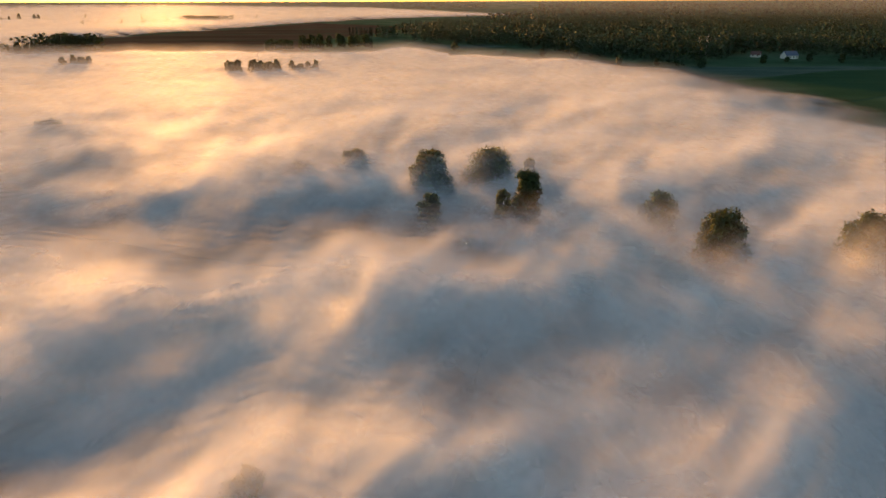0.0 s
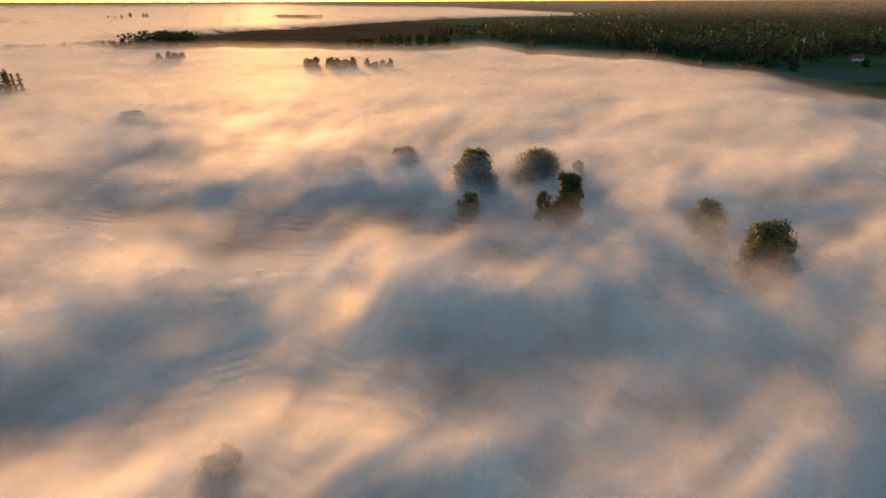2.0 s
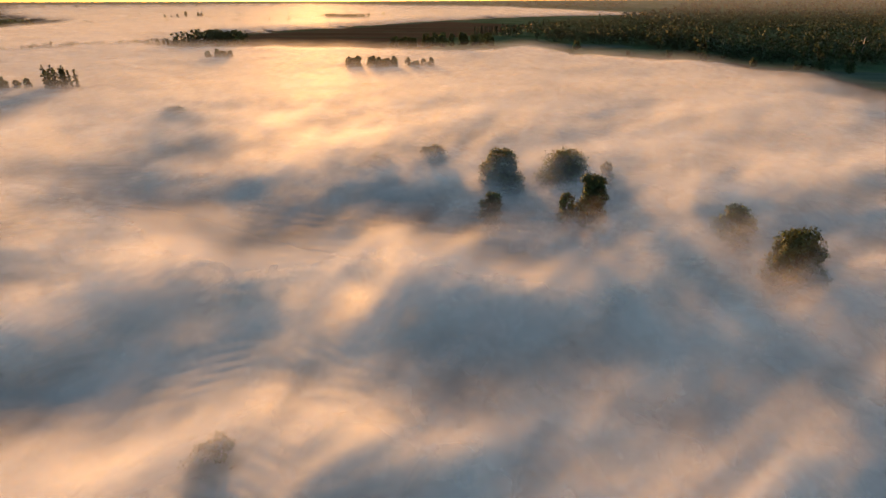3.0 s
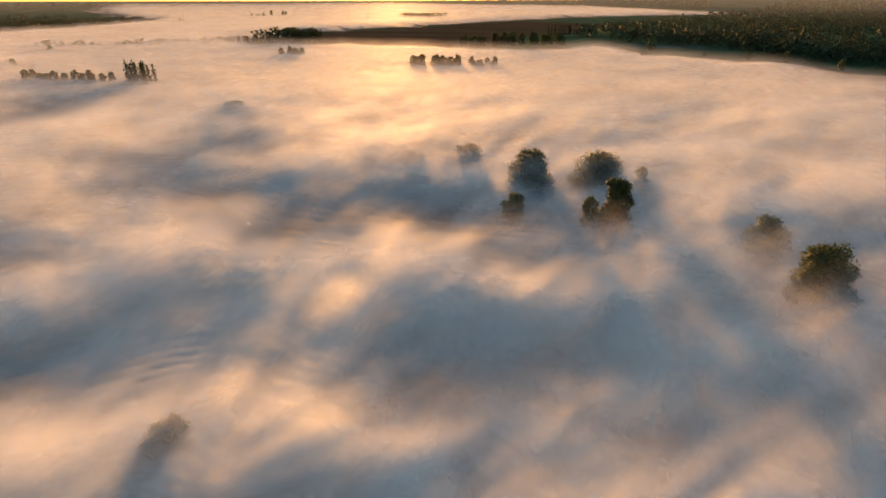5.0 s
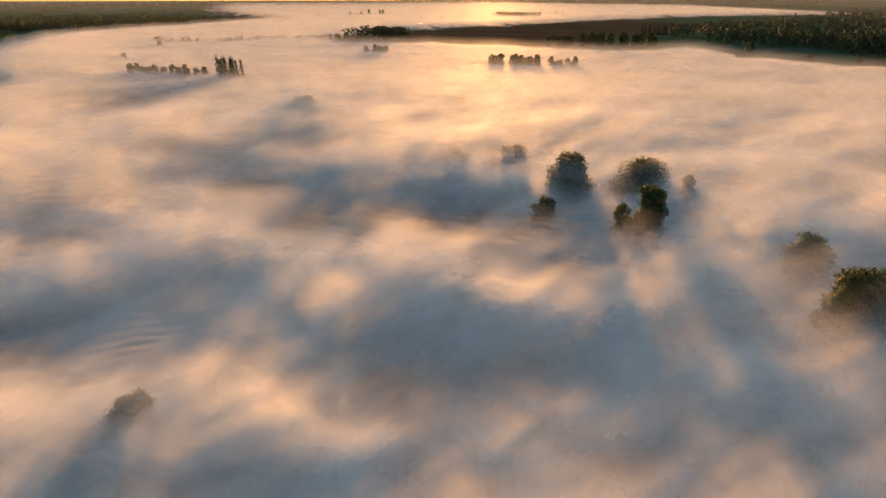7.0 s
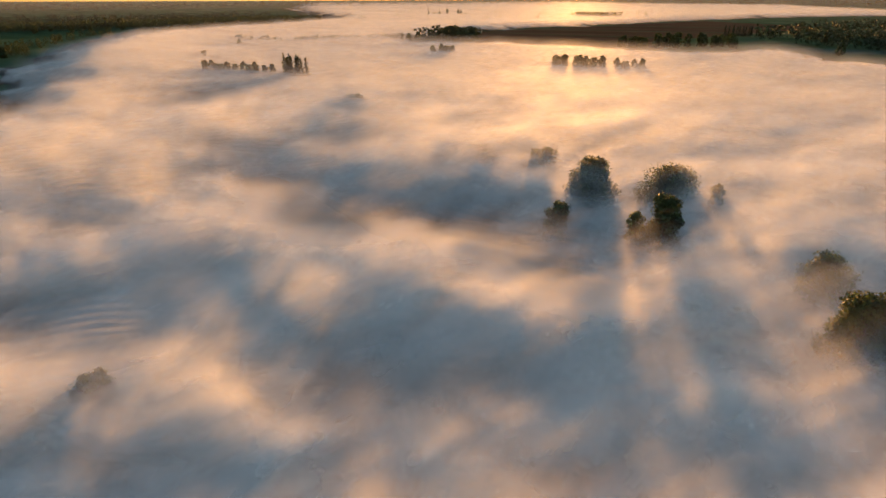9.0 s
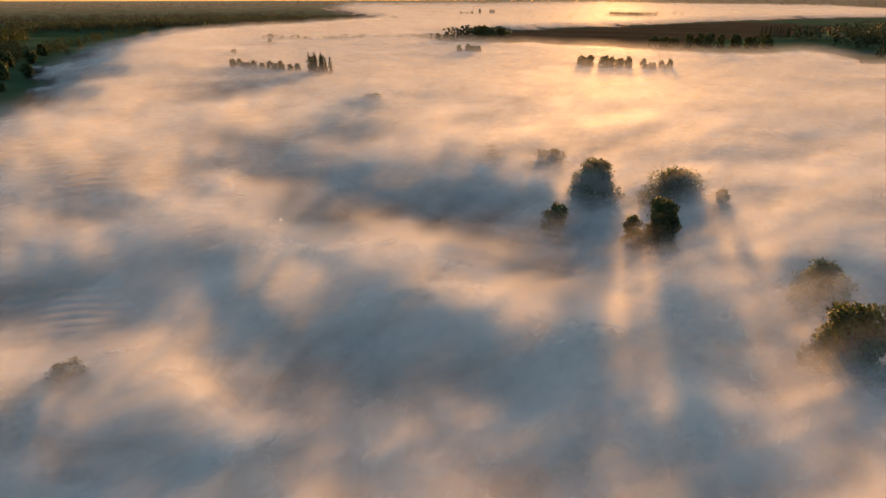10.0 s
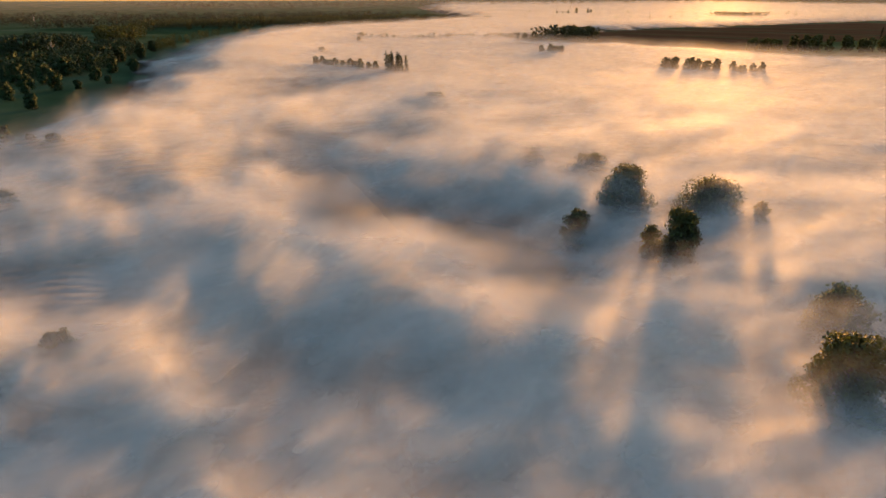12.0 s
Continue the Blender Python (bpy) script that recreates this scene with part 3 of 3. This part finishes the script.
# ---- woods ----
def wood_mesh(name, spots, kinds, mat, seed):
    """Many small trees joined, each turned and scaled from a few forms."""
    g = np.random.default_rng(seed)
    vs, qs, ns, n = [], [], [], 0
    for x, y, h in spots:
        (tv, tq), (cv, cq, cn) = kinds[int(g.integers(0, len(kinds)))]
        a, s = g.uniform(0, 6.28), h / 10.0
        w = s * g.uniform(0.8, 1.25)
        turn = np.array([[math.cos(a), -math.sin(a), 0], [math.sin(a), math.cos(a), 0], [0, 0, 1]])
        for v, q, nn in ((cv, cq, cn), (tv, tq, tv - (0, 0, 1) * tv)):
            vs.append(v @ turn.T * (w, w, s) + (x, y, 0)), qs.append(q + n), ns.append(0.4 * nn @ turn.T + (0, 0, 0.6))
            n += len(v)
    v = np.concatenate(vs)
    v[:, 2] += land(v[:, 0], v[:, 1]) - 0.1
    return mesh_of(name, v, np.concatenate(qs), mat, unit_rows(np.concatenate(ns)))


def kinds_of(shape, leaves, leaf, width, clumps, count=5, seed=200, body=2):
    return [tree_shape(seed + j, 10.0, width, shape, leaves, leaf, clumps, 3, body) for j in range(count)]


NEAR_K = kinds_of("round", 130, 0.45, 7.6, 8) + kinds_of("broad", 110, 0.5, 6.0, 7, 3, 215) + kinds_of("birch", 90, 0.5, 5.0, 6, 2, 230)
MID_K = kinds_of("round", 30, 0.9, 9.5, 5, 6, 260, 1)
FAR_K = kinds_of("round", 14, 1.6, 9.5, 3, 5, 290, 1)
PINE_K = kinds_of("spruce", 40, 0.8, 4.2, 7, 4, 320, 1)


def spread(poly, step, hmin, hmax, seed, keep=1.0):
    g = np.random.default_rng(seed)
    px, py = np.array(poly, float).T
    xs, ys = np.meshgrid(np.arange(px.min(), px.max(), step), np.arange(py.min(), py.max(), step))
    xs, ys = xs.ravel() + g.uniform(-0.45, 0.45, xs.size) * step, ys.ravel() + g.uniform(-0.45, 0.45, ys.size) * step
    ok = inside(poly, xs, ys) & (g.uniform(size=xs.size) < keep)
    xs, ys = xs[ok], ys[ok]
    hs = hmin + (hmax - hmin) * np.clip(0.5 + 0.45 * fbm(xs, ys, 70, 2, seed) + g.normal(0, 0.22, xs.size), 0, 1.1)
    return np.stack([xs, ys, hs], 1)


def woods(name, poly, step, hmin, hmax, kinds, mat, label, seed, keep=1.0):
    me = wood_mesh(name, spread(poly, step, hmin, hmax, seed, keep), kinds, mat, seed)
    return tagged(new(name, me), label, "woodland", kind="stuff")


woods("forest_edge", [(-65, 850), (20, 800), (75, 775), (118, 650), (178, 540), (204, 515), (262, 585), (300, 640), (345, 650), (372, 560), (520, 480), (640, 560), (600, 680), (330, 740), (200, 700), (130, 780), (60, 880)],
      11.5, 12, 20, NEAR_K, LEAF_WOOD, "deep green broadleaf forest edge behind the meadow", 1)
woods("forest", [(-120, 900), (50, 890), (140, 780), (210, 710), (330, 750), (610, 690), (680, 560), (900, 640), (1700, 1200), (1500, 2000), (500, 1900), (20, 1500), (-80, 1250)],
      25.0, 13, 18, MID_K, LEAF_WOOD, "dark unbroken forest stretching into the distance", 2)
woods("far_forest", [(20, 1550), (500, 1900), (1500, 2000), (2800, 1500), (3800, 2600), (2500, 3900), (600, 4000), (300, 2700)],
      52.0, 14, 22, FAR_K, LEAF_PINE, "dark forest fading into the haze at the horizon", 3)
woods("near_wood", [(-430, 105), (-455, 165), (-640, 258), (-730, 275), (-640, 195), (-560, 135), (-500, 80)], 7, 10, 14, NEAR_K, LEAF_WOOD, "green alder wood along the fog's side", 4, 0.95)
woods("roadside_wood", [(-660, 80), (-655, 165), (-695, 222), (-790, 235), (-800, 70)], 10, 14, 19, NEAR_K, LEAF_WOOD, "row of green trees behind a track", 5)
woods("hay_meadow_trees", [(-840, 270), (-850, 310), (-930, 350), (-960, 300)], 10, 15, 20, NEAR_K, LEAF, "olive green trees beside the meadow", 6)
woods("left_forest", [(-1250, 460), (-1130, 690), (-1150, 800), (-1190, 1100), (-1180, 1240), (-1330, 1180), (-1330, 800), (-1400, 480)], 13.0, 10, 18, MID_K, LEAF_DARK, "dark belt of trees behind the fog", 7)
woods("edge_trees", [(-637, 257), (-767, 334), (-909, 440), (-1029, 561), (-1011, 579), (-891, 460), (-753, 356), (-623, 279)], 10, 7, 13, NEAR_K, LEAF_DARK, "row of dark trees along the fog's side", 14, 0.45)
woods("meadow_hedge", [(-870, 277), (-1009, 337), (-1142, 378), (-1296, 500), (-1264, 540), (-1118, 422), (-991, 383), (-850, 323)], 13, 9, 16, MID_K, LEAF_DARK, "dark hedge of trees between two meadows", 16, 0.6)
woods("middle_belt", [(-1444, 292), (-1505, 617), (-1484, 907), (-1424, 1161), (-1336, 1139), (-1396, 893), (-1415, 623), (-1356, 308)], 18, 11, 19, MID_K, LEAF_PINE, "dark belt of trees beyond the meadows", 17, 0.85)
woods("outer_belt", [(-1835, 145), (-1875, 601), (-1815, 1107), (-1754, 1508), (-1646, 1492), (-1705, 1093), (-1765, 599), (-1725, 155)], 22, 11, 20, MID_K, LEAF_PINE, "dark belt of trees in the distance", 18, 0.85)
woods("tree_belt", [(-1080, 800), (-1010, 640), (-960, 600), (-1000, 700), (-1110, 1080), (-1180, 1100)], 13, 10, 17, MID_K, LEAF_DARK, "dark belt of trees behind the fog", 15, 0.9)
woods("hedge", [(-640, 515), (-552, 532), (-528, 615), (-440, 650), (-385, 690), (-400, 740), (-470, 720), (-545, 640), (-570, 560), (-640, 540)], 7.5, 4, 11, NEAR_K, LEAF_DARK, "dark hedge of bushes along the field", 8, 0.8)
woods("field_corner_wood", [(-470, 690), (-385, 690), (-395, 740), (-460, 760)], 9, 14, 20, NEAR_K, LEAF_DARK, "dark small wood at the corner of the mown field", 9)
woods("far_left_trees", [(-1500, 250), (-1400, 700), (-1350, 1100), (-1800, 1300), (-2600, 900), (-2600, 100)], 34, 10, 18, MID_K, LEAF_PINE, "scattered dark trees and hedges in the distance", 10, 0.3)
woods("horizon_trees", [(-4200, 1200), (-3000, 3200), (-1200, 4300), (300, 4400), (200, 3200), (-1400, 3600), (-2600, 2600), (-3000, 1300)], 60, 14, 22, FAR_K, LEAF_PINE, "dark far woods along the horizon", 11)
woods("mound_wood", [(-770, 1850), (-640, 1830), (-620, 1900), (-760, 1930)], 11, 12, 17, MID_K, LEAF_DARK, "small round wood rising from bright fog", 12)
woods("fog_trees", [(-1150, 1300), (-600, 1400), (-500, 2300), (-1900, 2600)], 80, 7, 14, MID_K, LEAF_DARK, "single dark trees standing in far bright fog", 13, 0.5)


# ---- house at the forest's edge, dead trees ----
WALL_PAINT, nt, b = material("white_render")
nt.links.new(ramp(nt, noise_tex(nt, 0.7, 5), [(0.3, (0.62, 0.62, 0.60)), (0.7, (0.8, 0.8, 0.78))]), b.inputs["Base Color"])
ROOF_TILE, nt, b = material("blue_grey_roof")
nt.links.new(ramp(nt, noise_tex(nt, 1.5, 5), [(0.3, (0.07, 0.09, 0.14)), (0.7, (0.12, 0.15, 0.22))]), b.inputs["Base Color"])
b.inputs["Roughness"].default_value = 0.5
RED_TILE, nt, b = material("dull_red_roof")
nt.links.new(ramp(nt, noise_tex(nt, 1.5, 5), [(0.3, (0.10, 0.05, 0.04)), (0.7, (0.17, 0.08, 0.06))]), b.inputs["Base Color"])
PANE, nt, b = material("window_glass")
b.inputs["Base Color"].default_value, b.inputs["Roughness"].default_value = (0.02, 0.025, 0.03, 1), 0.08
DEAD, nt, b = material("bleached_wood")
nt.links.new(ramp(nt, noise_tex(nt, 2.0, 5, (1, 1, 0.2)), [(0.3, (0.35, 0.33, 0.30)), (0.7, (0.55, 0.53, 0.50))]), b.inputs["Base Color"])


def boxed(x0, x1, y0, y1, z0, z1):
    bm = bmesh.new()
    bmesh.ops.create_cube(bm, size=1.0, matrix=Matrix.LocRotScale(((x0 + x1) / 2, (y0 + y1) / 2, (z0 + z1) / 2), None, (x1 - x0, y1 - y0, z1 - z0)))
    return bm


def piece(name, bm, mat, parent, label=""):
    me = bpy.data.meshes.new(name)
    bm.to_mesh(me)
    bm.free()
    me.materials.append(mat)
    return part(name, me, parent, label)


def house(x, y, turn, w, d, eave, ridge, roof_mat, label, windows):
    root = tagged(new("house"), label, "house", "houses at the forest edge")
    root.matrix_world = pose(x, y, float(land(np.array(x), np.array(y))) - 0.1, 0, 0, turn)
    bm = bmesh.new()
    prof = [(-d / 2, 0), (d / 2, 0), (d / 2, eave), (0, ridge), (-d / 2, eave)]
    a, c = [bm.verts.new((-w / 2, py, pz)) for py, pz in prof], [bm.verts.new((w / 2, py, pz)) for py, pz in prof]
    bm.faces.new(a[::-1]), bm.faces.new(c)
    for k in range(5):
        bm.faces.new((a[k], a[(k + 1) % 5], c[(k + 1) % 5], c[k]))
    bmesh.ops.recalc_face_normals(bm, faces=bm.faces[:])
    piece("wall", bm, WALL_PAINT, root)
    for side in (-1, 1):
        bm = bmesh.new()
        o, lift = 0.5, 0.06
        ey, ez = side * (d / 2 + o), eave - o * (ridge - eave) / (d / 2)
        top = [(-w / 2 - o, ey, ez + lift), (w / 2 + o, ey, ez + lift), (w / 2 + o, 0, ridge + lift), (-w / 2 - o, 0, ridge + lift)]
        lo = [bm.verts.new(p) for p in top]
        hi = [bm.verts.new((p[0], p[1], p[2] + 0.22)) for p in top]
        bm.faces.new(lo[::-1]), bm.faces.new(hi)
        for k in range(4):
            bm.faces.new((lo[k], lo[(k + 1) % 4], hi[(k + 1) % 4], hi[k]))
        bmesh.ops.recalc_face_normals(bm, faces=bm.faces[:])
        piece("roof", bm, roof_mat, root)
    piece("chimney", boxed(w * 0.2, w * 0.2 + 0.7, -0.35, 0.35, ridge - 1.0, ridge + 1.1), RED_TILE, root, "brick chimney")
    for k in range(windows):
        wx = -w / 2 + w * (k + 0.5) / windows
        f = piece("window", boxed(wx - 0.7, wx + 0.7, -d / 2 - 0.05, -d / 2 + 0.05, 1.0, 2.3), WALL_PAINT, root)
        part("pane", PANE_MESH, f).location = (wx, -d / 2 - 0.06, 1.65)
    piece("door", boxed(w / 2 - 0.02, w / 2 + 0.06, -0.5, 0.5, 0.1, 2.1), BARK, root)
    return root


bm = boxed(-0.6, 0.6, -0.02, 0.02, -0.55, 0.55)
PANE_MESH = bpy.data.meshes.new("pane")
bm.to_mesh(PANE_MESH), bm.free()
PANE_MESH.materials.append(PANE)
house(320, 590, 12, 12.5, 8, 3.2, 6.6, ROOF_TILE, "white one-storey house with a blue-grey gable roof", 4)
house(297, 607, -35, 8, 6, 2.6, 5.2, RED_TILE, "small outbuilding with a dull red roof", 2)


def dead_tree(x, y, h, seed):
    root = tagged(new("dead_tree"), "bleached bare dead tree trunk with broken limbs", "dead tree", "dead trees")
    root.matrix_world = pose(x, y, float(land(np.array(x), np.array(y))), 0, 0, seed * 70)
    k = np.linspace(0, 1, 6)
    v, q = tube(np.stack([0.06 * h * k, 0 * k, h * k], 1), 0.022 * h * (1 - 0.7 * k), 7)
    part("trunk", mesh_of("trunk", v, q, DEAD), root)
    for a, z0, ln in ((0.4, 0.45, 0.45), (2.6, 0.55, 0.35), (4.4, 0.65, 0.28)):
        p0 = np.array([0.06 * h * z0, 0, h * z0])
        p2 = p0 + np.array([math.cos(a) * ln * h * 0.5, math.sin(a) * ln * h * 0.5, ln * h])
        v, q = tube([p0, (p0 + p2) / 2 + (0, 0, -0.03 * h), p2], [0.011 * h, 0.008 * h, 0.003 * h], 5)
        part("limb", mesh_of("limb", v, q, DEAD), root)


dead_tree(-652, 178, 15, 1)
dead_tree(-640, 172, 11, 2)
dead_tree(-1560, 345, 24, 3)
dead_tree(262, 640, 19, 4)
dead_tree(255, 646, 17, 5)
